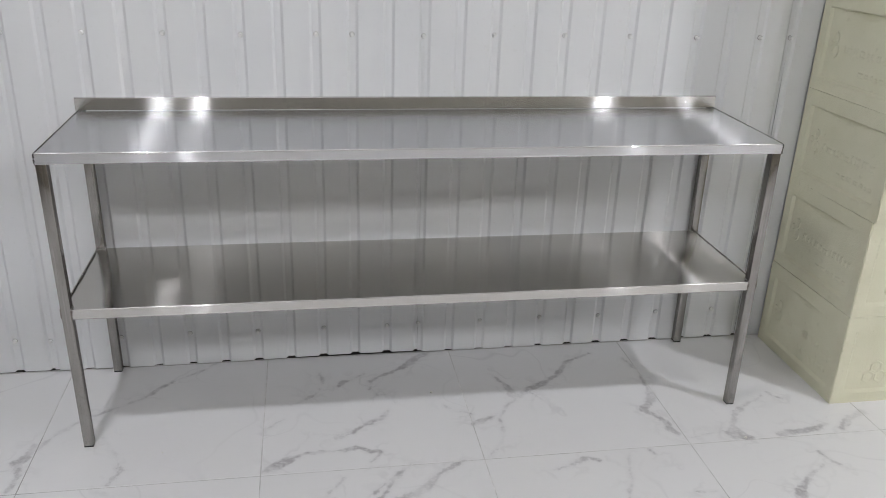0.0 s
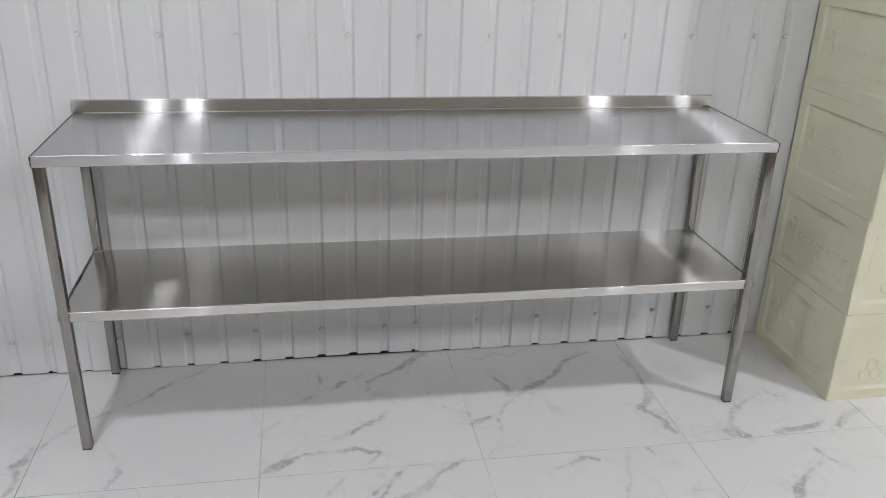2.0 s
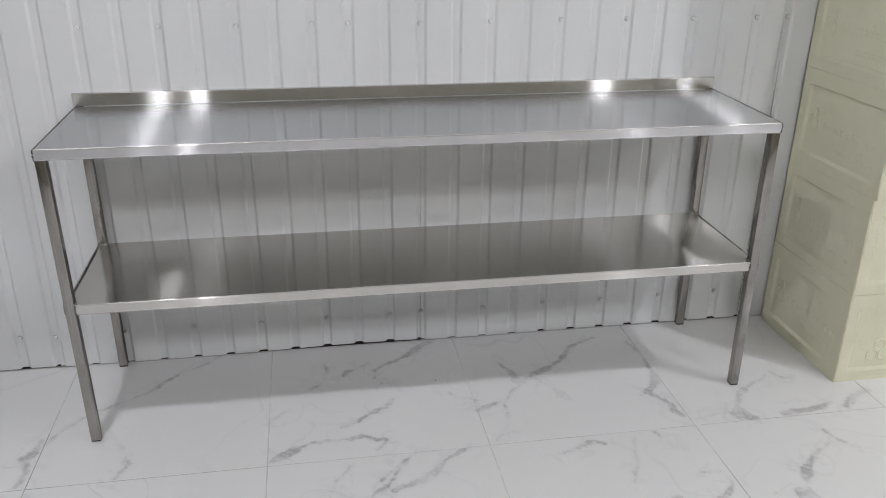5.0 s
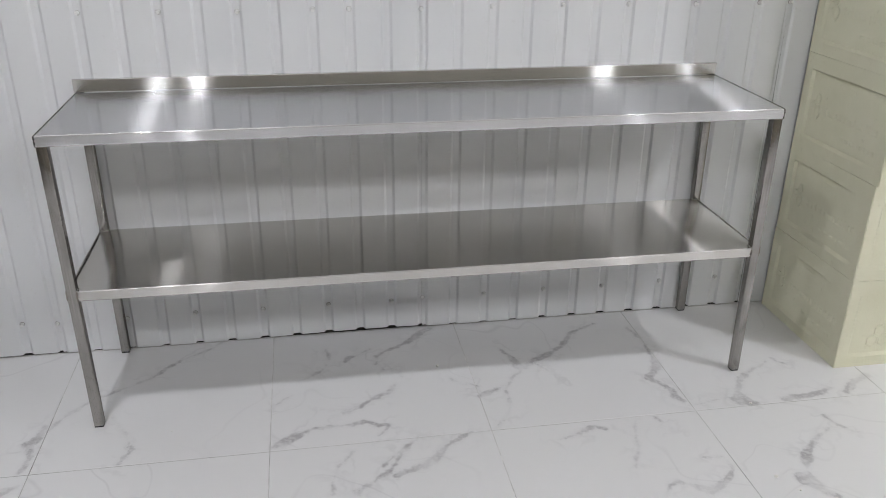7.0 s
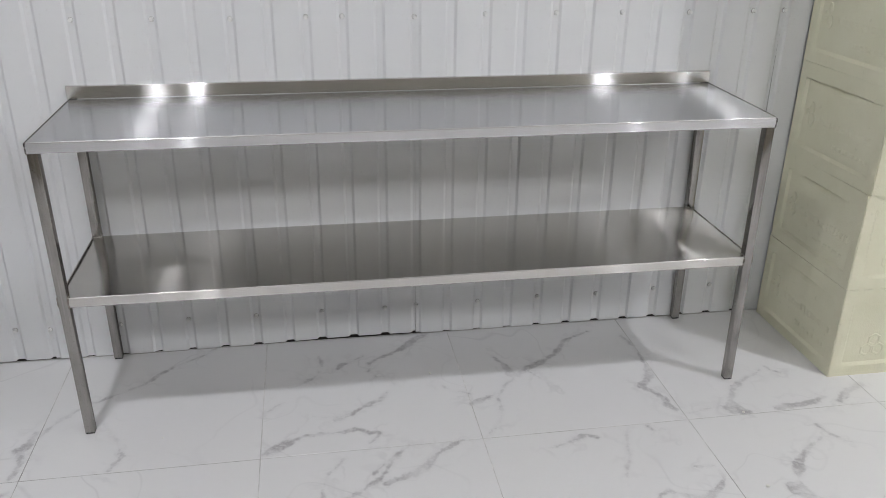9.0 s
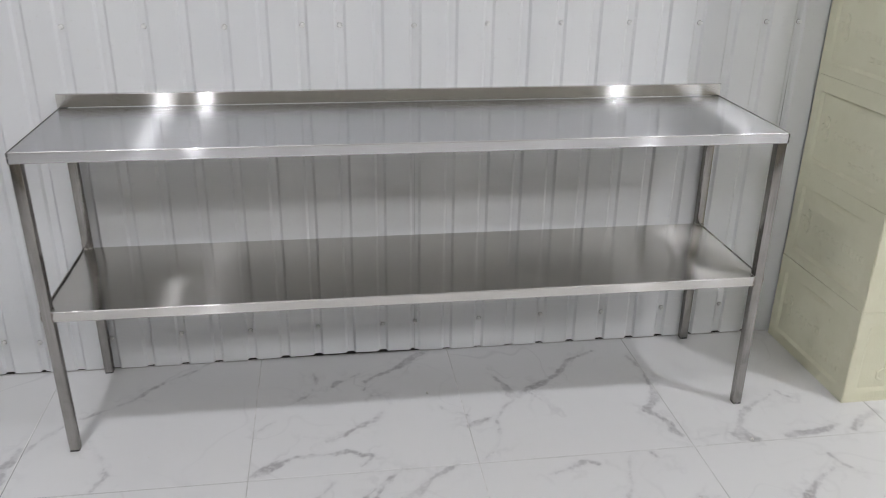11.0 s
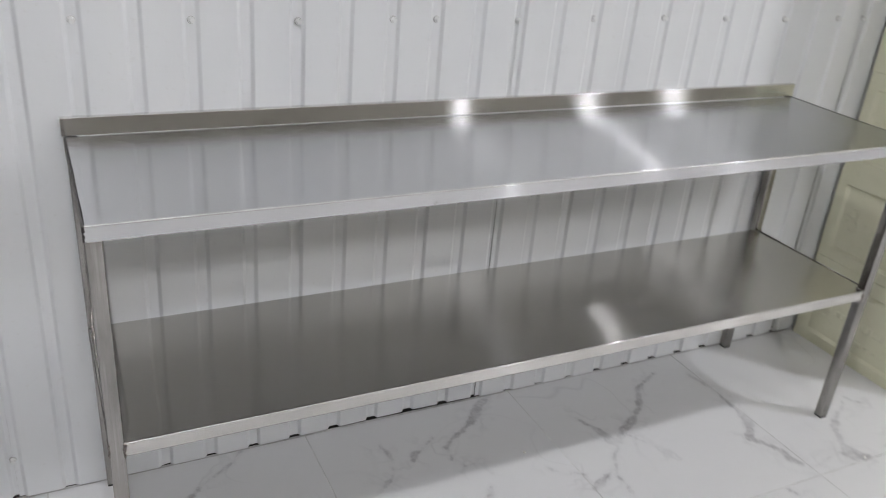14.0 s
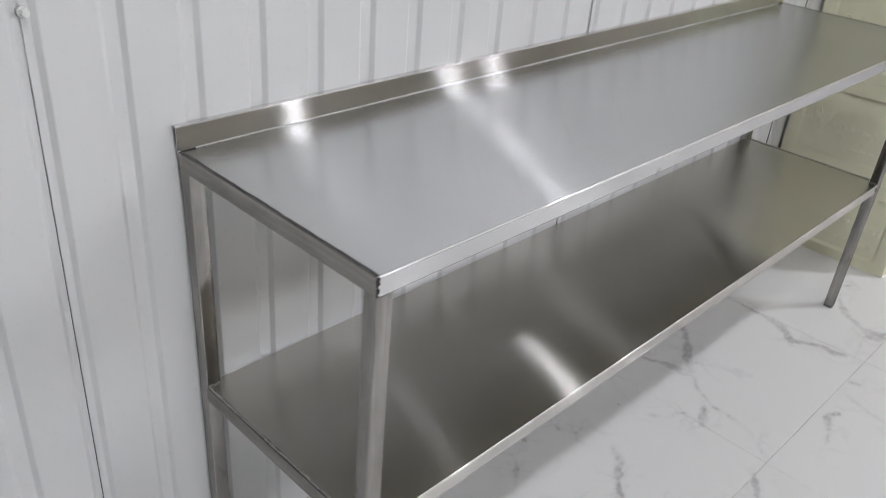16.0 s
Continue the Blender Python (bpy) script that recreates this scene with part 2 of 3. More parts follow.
RIDGE, GROOVE = 0.002, 0.0085           # their planes
SEAMS = (-0.174, 0.976, 2.127)         # where two sheets overlap


def groove_x(k):
    return FIRST + PITCH * k


def sheet_profile(a, b):
    """The line of the corrugated sheet from a to b along the wall."""
    pts, k = [], math.floor((a - FIRST) / PITCH) - 1
    while groove_x(k) < b + PITCH:
        c = groove_x(k)
        for dx, y in ((-0.0180, RIDGE), (-0.0165, RIDGE + 0.0005), (-0.0105, GROOVE - 0.0005), (-0.0090, GROOVE), (0.0090, GROOVE), (0.0105, GROOVE - 0.0005), (0.0165, RIDGE + 0.0005), (0.0180, RIDGE)):
            pts.append((c + dx, y))
        k += 1
    inner = [p for p in pts if a < p[0] < b]
    first = np.interp(a, *zip(*pts))
    last = np.interp(b, *zip(*pts))
    return [(a, float(first)), *inner, (b, float(last))]


def wall_sheet(a, b, proud, parent, name="wall_panel"):
    bm = bmesh.new()
    rows = [[(x, y - proud * (b - x) / (b - a) + 0.0012 * noise.noise((x * 0.7, z * 1.4, 3.0)), z) for x, y in sheet_profile(a, b)] for z in np.linspace(0.005, CEIL, 15)]
    rows[0] = [(x, y, 0.0030 + 0.002 * noise.noise((x * 2.1, 0, 9.0)) + 0.0032 * math.exp(-(((x - 0.80) / 0.26) ** 2)) + (0.0030 if y > 0.006 else 0.0)) for x, y, z in rows[0]]
    strip(bm, rows)
    return part(name, solid(bm, -0.0007), SHEET, parent)


wall = part("wall_north", box((X0, 0.045, 0), (X1, 0.15, CEIL)), DARK_GAP)
tagged(wall, "white painted corrugated steel sheet wall with screw heads", "wall", kind="structure")
edges = [X0, SEAMS[0] - 5.75, SEAMS[0] - 4.6, SEAMS[0] - 3.45, SEAMS[0] - 2.3, SEAMS[0] - 1.15, *SEAMS, SEAMS[2] + 1.15, SEAMS[2] + 2.3, SEAMS[2] + 3.45, X1]
for n, (a, b) in enumerate(zip(edges, edges[1:])):
    wall_sheet(a - (0.001 if n else 0), b + (0.004 if b < X1 else 0), 0.0036 if n else 0.0, wall)
for x in SEAMS:
    bm = bmesh.new()
    top = 0.97 if x < 2 else 1.5
    zs = np.linspace(0.006, top, 12)
    strip(bm, [[(x - 0.0014, GROOVE + 0.0004, z), (x - 0.0013, GROOVE - (0.0034 if x < 0 else 0.0030 if z < 0.83 else 0.0012) * (1 - 0.5 * z / top) + 0.0004 * noise.noise((z * 9, x, 0)), z)] for z in zs])
    part("joint_gap", bm, DARK_GAP, wall, "thin dark gap between two sheets")

ks_top = [-18, -16, -14, -13, -11, -9, -7, -5, -4, -2, 0, 2, 4, 6, 7, 9, 11, 13, 15, 17, 19, 20, 22, 24, 26, 28]
ks_low = [-14, -11, -9, -7, -5, -3, -2, 0, 2, 4, 6, 9, 8, 11, 13, 15, 17, 19, 20]


def screw():
    bm = bmesh.new()
    bmesh.ops.create_cone(bm, cap_ends=True, segments=16, radius1=0.0068, radius2=0.0066, depth=0.0022, matrix=Matrix.Translation((0, 0, 0.0030)))
    bmesh.ops.create_cone(bm, cap_ends=True, segments=6, radius1=0.0060, radius2=0.0050, depth=0.0075, matrix=Matrix.Translation((0, 0, 0.0078)))
    ob = part("screw", bm, SCREW, wall, smooth=35)
    bm = bmesh.new()
    bmesh.ops.create_cone(bm, cap_ends=True, segments=16, radius1=0.0078, radius2=0.0070, depth=0.0030, matrix=Matrix.Translation((0, 0, 0.0006)))
    part("washer", bm, WASHER, ob, "grey rubber washer", smooth=35)
    return ob


master = screw()
master.matrix_local = pose(groove_x(0), GROOVE - 0.0035, 1.046, 90, 0, 0)
for ks, z in ((ks_top, 1.046), (ks_low, 0.108)):
    for k in ks:
        if (k, z) != (0, 1.046):
            copy_thing(master, pose(groove_x(k) + random.uniform(-0.004, 0.003), GROOVE - 0.0035, z + random.uniform(-0.004, 0.004), 90 + random.uniform(-5, 5), random.uniform(0, 60), random.uniform(-5, 5)))


# Unseen walls and ceiling, added to close the room and tint its bounce.
def plain_wall(name, lo, hi, label):
    return tagged(part(name, box(lo, hi), PLASTER), label, "wall", kind="structure")


plain_wall("wall_west", (X0 - 0.12, Y0, 0), (X0, 0.15, CEIL), "plain unseen side wall added to close the room")
plain_wall("wall_east", (X1, Y0, 0), (X1 + 0.12, 0.15, CEIL), "plain unseen side wall added to close the room")
plain_wall("wall_south", (X0 - 0.12, Y0 - 0.12, 0), (X1 + 0.12, Y0, CEIL), "plain unseen rear wall added to close the room")
tagged(part("ceiling", box((X0 - 0.12, Y0 - 0.12, CEIL), (X1 + 0.12, 0.15, CEIL + 0.1)), PLASTER), "plain unseen ceiling added to close the room", "ceiling", kind="structure")


# ---- lamps ----
def ceiling_lamp(x, y, hx, hy, lit):
    z = CEIL - 0.06
    lamp = thing("ceiling_light", (x, y, z), "small white ceiling light with a glowing diffuser", "lamp", "ceiling lights")
    part("housing", box((-hx - 0.015, -hy - 0.015, 0.012), (hx + 0.015, hy + 0.015, 0.06), 0.006), LAMP_BODY, lamp)
    part("diffuser", box((-hx, -hy, 0.0), (hx, hy, 0.0115), 0.004), lit, lamp, "glowing white diffuser")


for x, y, lit in ((-0.22, -1.48, GLOW_WORN), (3.11, -1.43, GLOW)):
    ceiling_lamp(x, y, 0.040, 0.085, lit)
for x, y in ((-0.20, -3.8), (3.28, -4.2), (5.50, -4.0)):
    ceiling_lamp(x, y, 0.045, 0.105, GLOW_FAR)

# ---- the work table ----
L, FRONT, BACK, TOP, LIP = 1.903, -0.436, -0.012, 0.833, 0.028
table = thing("work_table", (0, 0, 0), "brushed stainless steel work table with backsplash and lower shelf", "table")


def bend(y, z, r=0.0028, steps=6):
    """A folded edge at the front of a sheet: from the flat to the lip."""
    return [(y + r * (1 - math.sin(a)), z - r * (1 - math.cos(a))) for a in (math.pi / 2 * i / steps for i in range(steps + 1))]


def right_end(y):
    """The top is a little out of square: its right end runs in towards the front."""
    return L - 0.001 - 0.009 * (BACK - y) / (BACK - FRONT)


def folded_sheet(name, x0, x1, back, front, top, lip, sag, metal, nx=90):
    ys = list(np.linspace(back, front + 0.006, 26))
    line = [(y, top) for y in ys] + bend(front, top) + [(front, top - 0.0045), (front, top - 0.006), (front, top - lip + 0.003), (front, top - lip + 0.0015), (front + 0.001, top - lip), (front + 0.012, top - lip + 0.0005)]
    bm = bmesh.new()
    strip(bm, [[(x0 + f * ((x1 or right_end(y)) - x0), y, z + (sag(x0 + f * (L - x0), y) if z > top - 0.001 else 0.0)) for y, z in line] for f in np.linspace(0, 1, nx)])
    return part(name, solid(bm, 0.0012), metal, table, smooth=40)


def top_sag(x, y):
    return 0.0009 * noise.noise((x * 2.2, y * 3.0, 1.0)) * min(1, (y - FRONT) * 12) * min(1, (BACK - y) * 12 + 0.05)


tabletop = folded_sheet("tabletop", 0.0, None, BACK, FRONT, TOP, LIP, top_sag, STEEL_X)
tagged(tabletop, "brushed steel top with a folded front edge")
# Unseen board, added so that the shelf mirrors a dull brown underside.
part("unseen_board", box((0.040, FRONT + 0.030, TOP - 0.020), (L - 0.042, BACK - 0.028, TOP - 0.0045), 0.001, 1), BOARD, table, "unseen dull brown board added under the top")
# backsplash: a folded strip with a return at its top
bm = bmesh.new()
line = [(BACK - 0.0010, TOP + 0.0008), (BACK, TOP + 0.0018), (BACK, TOP + 0.0028), (BACK, TOP + 0.0345), (BACK, TOP + 0.0355), (BACK + 0.0006, TOP + 0.0366), (BACK + 0.0018, TOP + 0.037), (BACK + 0.003, TOP + 0.037), (BACK + 0.012, TOP + 0.037)]
strip(bm, [[(x, y + 0.0006 * noise.noise((x * 3, 0, 5)), z) for y, z in line] for x in np.linspace(-0.004, L - 0.001, 60)])
part("backsplash", solid(bm, -0.0012), STEEL_BACK_LIT, table, smooth=40)
for x0, x1 in ((0.001, 0.024), (L - 0.03, L - 0.003)):
    part("corner_slit", box((x0, BACK - 0.003, TOP + 0.0003), (x1, BACK + 0.0006, TOP + 0.0016)), DARK_GAP, table, "dark open slit at the corner")


def bead(points, size, mat, parent, label):
    bm = bmesh.new()
    for p in points:
        bmesh.ops.create_icosphere(bm, subdivisions=1, radius=size * random.uniform(0.75, 1.2), matrix=Matrix.Translation(Vector(p) + Vector([random.uniform(-1, 1) * size * 0.35 for _ in range(3)])))
    return part("weld", bm, mat, parent, label, smooth=60)


def side_lip(x, s, z1, y0, y1, skew=0.0):
    """A side strip of an edge, with a rough dark seam along its top."""
    lo, hi = sorted((x, x + s * 0.0012))
    bm = box((lo, y0, z1 - LIP), (hi, y1, z1 - 0.0015), 0.0004, 1)
    for v in bm.verts:
        v.co.x -= skew * (y1 - v.co.y) / (y1 - y0)
    lip = part("side_lip", bm, STEEL_Y_DIM, table)
    bm = bmesh.new()
    ys = np.linspace(y0 + 0.002, y1 - 0.002, 70)
    strip(bm, [[(x + s * 0.0008, y, z1 - 0.0016), (x + s * 0.0002 - s * w * 0.3, y, z1 + 0.0007), (x - s * w, y, z1 + 0.0006)] for y, w in ((y, (0.0032 if z1 > 0.6 else 0.0042) + 0.0016 * noise.noise((y * 45, x, z1))) for y in ys)])
    for v in bm.verts:
        v.co.x -= skew * (y1 - v.co.y) / (y1 - y0)
    part("edge_seam", bm, SEAM, lip, "dark rough weld seam")
    if z1 < 0.6:
        bead([(x - s * 0.0016 - skew * (y1 - y) / (y1 - y0), y, z1 + 0.0010 + 0.0006 * noise.noise((y * 60, 0, 2))) for y in np.linspace(y0 + 0.003, y1 - 0.003, 150)], 0.0019, WELD_BRIGHT, lip, "ground bright weld bead")


side_lip(0.0, -1, TOP, FRONT + 0.001, BACK + 0.004)
side_lip(L - 0.001, 1, TOP, FRONT + 0.001, BACK + 0.004, 0.009)

# legs: where each stands, and where its top is; they lean a little
LEG = 0.025
STANDS = (((0.004, -0.421), (0.000, -0.4345)), ((0.006, -0.027), (0.001, -0.030)), ((1.881, -0.421), (1.8675, -0.4345)), ((1.883, -0.027), (1.876, -0.030)))


def leg_at(n, z):
    """The front left corner of a leg at a height."""
    (xa, ya), (xb, yb) = STANDS[n]
    k = z / (TOP - LIP)
    return xa + (xb - xa) * k, ya + (yb - ya) * k


def leg(n):
    bm = box((0, 0, 0.004), (LEG, LEG, TOP - LIP + 0.004), 0.0022, 3)
    for v in bm.verts:
        x, y = leg_at(n, v.co.z)
        v.co.x, v.co.y = v.co.x + x, v.co.y + y
    ob = part("leg", bm, STEEL_Z_DIM, table, smooth=35)
    x, y = STANDS[n][0]
    part("foot_cap", box((x + 0.0006, y + 0.0006, 0.0), (x + LEG - 0.0006, y + LEG - 0.0006, 0.0075), 0.001, 1), RUBBER, ob, "black plastic end cap")
    return ob


legs = [leg(n) for n in range(4)]

# lower shelf
SHELF = 0.421


def soft_step(v, r=0.012):
    """A ramp that starts at zero with a rounded foot."""
    return 0.0 if v < -r else v if v > r else (v + r) ** 2 / (4 * r)


def shelf_sag(x, y):
    """The left end is bent down a little along a crease; the right end has a sharp dent running to its front corner."""
    hold = min(1, max(0, (y + 0.425) / 0.05)) * min(1, max(0, (-0.030 - y) / 0.05))
    left = soft_step(0.098 + 0.02 * (y + 0.2) - x, 0.010)
    last = min(1, max(0, (L - 0.005 - x) / 0.04))
    one = (x - 1.770) * 0.963 + (y + 0.300) * 0.270
    two = ((x - 1.770) + (y + 0.300)) * 0.707
    ridge = soft_step(min(one, two), 0.014)
    rise = 0.0026 * math.exp(-((x - 1.72) / 0.05) ** 2 - ((y + 0.27) / 0.10) ** 2)
    return (rise - 0.030 * left - 0.014 * ridge * last + 0.0007 * noise.noise((x * 2.4, y * 3.0, 7.0))) * hold


shelf = folded_sheet("shelf", 0.004, L - 0.008, -0.018, -0.4275, SHELF, LIP, shelf_sag, STEEL_SHELF, 190)
tagged(shelf, "brushed steel lower shelf, slightly buckled at its ends")
side_lip(0.004, -1, SHELF, -0.404, -0.026)
side_lip(L - 0.008, 1, SHELF, -0.404, -0.026)


for n in range(4):
    x, y = leg_at(n, SHELF)
    inner, outer = (x + LEG, x) if n < 2 else (x, x + LEG)
    inward = y + LEG if n % 2 == 0 else y
    bead([(inner, y + LEG * i / 7, SHELF + 0.001) for i in range(8)], 0.0020, WELD_BRIGHT, legs[n], "shiny weld bead at the shelf")
    bead([(x + LEG * i / 7, inward, SHELF + 0.001) for i in range(8)], 0.0024, WELD_BRIGHT, legs[n], "shiny weld bead at the shelf")
    bead([(outer, inward, SHELF - 0.002 - 0.0035 * i) for i in range(7)], 0.0020, WELD, legs[n], "dark weld bead")
    if n % 2 == 0:
        bead([(inner, y + 0.001, SHELF - 0.002 - 0.0035 * i) for i in range(8)], 0.0032, WELD, legs[n], "dark weld bead")
        bead([(outer, y + 0.002, SHELF + 0.001 - 0.0035 * i) for i in range(8)], 0.0026, WELD, legs[n], "dark weld bead")
    x, y = leg_at(n, TOP - LIP)
    bead([(x + LEG * i / 6, y, TOP - LIP - 0.0004) for i in range(7)], 0.0013, WELD, legs[n], "dark weld bead")
    bead([(x if n < 2 else x + LEG, y + LEG * i / 6, TOP - LIP - 0.0004) for i in range(7)], 0.0016, WELD, legs[n], "dark weld bead")
for x in (0.0, right_end(FRONT)):
    bead([(x, FRONT + 0.001, TOP - 0.003 - 0.0033 * i) for i in range(8)], 0.0026, SEAM, tabletop, "dark weld bead at the corner")
for x in (0.575,):
    bead([(x + 0.003 * i, FRONT - 0.0002, TOP - LIP + 0.004 + 0.003 * (i % 2)) for i in range(2)], 0.0016, WELD, tabletop, "small dark weld spot")

# ---- the stack of boxes ----


def ring(bm, c, r, wide, high, frame, sides=6, turn=0.0, squash=1.0):
    """A raised outline on a face; frame(u, v, out) gives the place."""
    rows = []
    for i in range(sides + 1):
        a = 2 * math.pi * i / sides + turn
        ca, sa = math.cos(a), math.sin(a)
        rows.append([frame(c[0] + ca * q * squash, c[1] + sa * q, o) for q, o in ((r + wide, 0), (r + wide * 0.6, high), (r - wide * 0.2, high), (r - wide, 0))])
    strip(bm, rows)


def lump(bm, u0, u1, v0, v1, high, frame):
    """A raised bar with sloping sides."""
    du, dv = (u1 - u0) * 0.25, (v1 - v0) * 0.25
    low = [bm.verts.new(frame(*p, 0)) for p in ((u0, v0), (u1, v0), (u1, v1), (u0, v1))]
    up = [bm.verts.new(frame(*p, high)) for p in ((u0 + du, v0 + dv), (u1 - du, v0 + dv), (u1 - du, v1 - dv), (u0 + du, v1 - dv))]
    bm.faces.new(up)
    for i in range(4):
        bm.faces.new((low[i], low[(i + 1) % 4], up[(i + 1) % 4], up[i]))


def faced(bm, wide, high, frame, side, top, bottom, deep, grip):
    """One face of a box: a raised rim round a sunk panel, deeper under the grip."""
    us = [0, side, side + 0.009, wide - side - 0.009, wide - side, wide]
    us = us[:3] + list(np.linspace(us[2], us[3], 9)[1:-1]) + us[3:]
    vs = [0, bottom, bottom + 0.010, high * 0.55, high - top - 0.022, high - top - 0.004, high - top, high]

    def depth(u, v):
        inside = side + 0.003 < u < wide - side - 0.003 and bottom + 0.003 < v < high - top - 0.002
        if not inside:
            return 0.0
        k = 1.0
        if v > high - top - 0.01:
            k += grip * max(0.0, 1 - abs(u / wide - 0.5) / 0.30)
        return -deep * k

    strip(bm, [[frame(u, v, depth(u, v)) for u in us] for v in vs])


BW, BD, BH = 0.50, 0.440, 0.300


def foam_box(x, y, z, seed, turn):
    rnd = random.Random(seed)
    ob = thing("foam_box", (x, y, z), "cream moulded foam box with embossed honeycomb panels, stacked", "box", "stack of foam boxes")
    h = BH - 0.0006

    def left(u, v, o):
        return (-o, BD - u, v)

    def right(u, v, o):
        return (BW + o, u, v)

    def front(u, v, o):
        return (u, -o, v)

    def back(u, v, o):
        return (BW - u, BD + o, v)

    bm = bmesh.new()
    for frame, wide in ((left, BD), (right, BD), (front, BW), (back, BW)):
        faced(bm, wide, h, frame, 0.036, 0.048, 0.034, 0.0075, 1.7)
    for z0, flip in ((0.0, True), (h, False)):
        q = [bm.verts.new(p) for p in ((0, 0, z0), (BW, 0, z0), (BW, BD, z0), (0, BD, z0))]
        bm.faces.new(q[::-1] if flip else q)
    bmesh.ops.remove_doubles(bm, verts=list(bm.verts), dist=0.0003)
    rim = [e for e in bm.edges if len(e.link_faces) == 2 and e.calc_face_angle(0) > 1.2]
    bmesh.ops.bevel(bm, geom=rim, offset=0.0026, segments=2, affect="EDGES")
    part("body", bm, FOAM, ob, smooth=30)
    for frame, wide, name in ((left, BD, "side_emblem"), (front, BW, "front_emblem")):
        def sunk(u, v, o, frame=frame):
            return frame(u, v, o - 0.0076)
        if name == "front_emblem":
            c0, r, s = (0.118, 0.085), 0.019, 0.040
            cells = [((c0[0] + du, c0[1] + dv), r, 6, math.pi / 6, 1.0) for du, dv in ((0, 0), (s, 0), (s / 2, s * 0.86), (s * 3.4, 0.01), (s * 4.4, 0.01), (s * 3.9, 0.044))]
        else:
            cells = [((0.085, 0.165), 0.016, 9, 0.3, 0.7), ((0.088, 0.128), 0.019, 9, 0.0, 0.7), ((0.066, 0.146), 0.010, 6, 0.0, 1.0)]
        for c, r, sides, spin, squash in cells:
            bm = bmesh.new()
            ring(bm, c, r, 0.0046, 0.0026, sunk, sides, spin, squash)
            part("raised_cell", bm, FOAM, ob, "raised outline of a cell", smooth=50)
        u, base = (0.125, 0.125) if name == "side_emblem" else (0.36, 0.15)
        end = wide - 0.060
        for u, v, tall in ((u, base, 0.030), (u + 0.09 if name == "side_emblem" else u, base - 0.055, 0.018)):
            bm = bmesh.new()
            while u < end:
                w = rnd.uniform(0.010, 0.030)
                lump(bm, u, min(u + w, end + 0.01), v, v + tall * rnd.uniform(0.55, 1.0), 0.0020, sunk)
                u += w + rnd.uniform(0.004, 0.008)
            tagged(part("raised_line", bm, FOAM, ob, "row of small raised bars"), kind="stuff")
    ob.matrix_world = pose(x, y, z, 0, 0, turn)
    return ob


for n, (dx, dy, turn) in enumerate(((0, 0, 0), (0.001, 0.002, -0.3), (0.004, -0.002, 0.4), (0.003, 0.002, 0.0), (0.001, 0.0, -0.4), (0.004, 0.003, 0.3))):
    foam_box(2.208 + dx, -0.453 + dy, BH * n, 11 + n, turn)

# ---- crumbs on the floor ----
for x, y, r in ((1.853, -0.594, 0.0045), (1.755, -0.905, 0.005), (0.985, -0.255, 0.004), (1.79, -0.96, 0.003), (-0.03, -0.30, 0.002), (0.215, -0.47, 0.002)):
    bm = bmesh.new()
    bmesh.ops.create_icosphere(bm, subdivisions=2, radius=r)
    for v in bm.verts:
        v.co *= 1 + 0.35 * noise.noise(v.co * 300 + Vector((x * 9, y * 9, 0)))
        v.co.z *= 0.75
    low = min(v.co.z for v in bm.verts)
    crumb = part("foam_crumb", bm, CRUMB, smooth=60)
    crumb.location = (x, y, -low)
    tagged(crumb, "tiny white foam crumb lying on the tiles", "crumb", "foam crumbs")

# ---- the floor ----
TILE_SIZE, TX, TY = 0.600, 0.481, -0.600
VEINS = []


def vein(*points):
    VEINS.append(points)


vein((1.188, -0.162, 4.3), (1.221, -0.22, 8.4), (1.236, -0.29, 24.7), (1.25, -0.299, 16.4), (1.295, -0.256, 20.9), (1.358, -0.231, 21.2), (1.407, -0.192, 12.9), (1.459, -0.119, 8.9), (1.557, -0.064, 11.4))
vein((1.25, -0.299, 6.2), (1.195, -0.361, 6.0), (1.165, -0.412, 9.8), (1.163, -0.456, 5.8), (1.157, -0.512, 3.8), (1.126, -0.562, 3.7))
vein((1.082, -0.437, 15.5), (1.11, -0.427, 11.7), (1.14, -0.408, 3.9), (1.17, -0.391, 5.9))
vein((1.661, -0.111, 11.4), (1.682, -0.209, 8.9), (1.676, -0.28, 10.9), (1.665, -0.357, 25.5), (1.641, -0.392, 16.7), (1.614, -0.42, 20.7), (1.638, -0.449, 20.6), (1.657, -0.488, 28.6), (1.658, -0.527, 20.2), (1.67, -0.55, 6.0))
vein((2.016, -0.384, 6.7), (1.933, -0.431, 10.8), (1.877, -0.477, 21.2), (1.849, -0.524, 14.6), (1.832, -0.569, 45.2), (1.863, -0.594, 16.4))
vein((2.043, -0.361, 6.8), (2.052, -0.39, 6.7), (2.078, -0.411, 4.5))
vein((1.964, -0.59, 20.9), (2.026, -0.576, 25.5), (2.093, -0.571, 17.3), (2.138, -0.551, 10.9), (2.103, -0.512, 4.4))
vein((2.169, -0.583, 21.8), (2.231, -0.532, 26.8), (2.286, -0.508, 18.2))
vein((2.016, -0.733, 8.2), (1.929, -0.791, 11.8), (1.886, -0.833, 23.2), (1.854, -0.89, 11.4), (1.836, -0.927, 46.7), (1.849, -0.968, 22.2), (1.876, -0.997, 9.2))
vein((2.035, -0.677, 8.3), (2.048, -0.725, 10.3), (2.066, -0.762, 8.2), (2.093, -0.774, 4.1))
vein((-0.119, -0.411, 8.0), (-0.099, -0.369, 12.2), (-0.059, -0.313, 8.2), (-0.008, -0.264, 8.3), (0.05, -0.232, 6.3), (0.124, -0.188, 8.4), (0.166, -0.131, 8.5), (0.228, -0.081, 6.5), (0.277, -0.047, 8.7), (0.318, 0.001, 11.0))
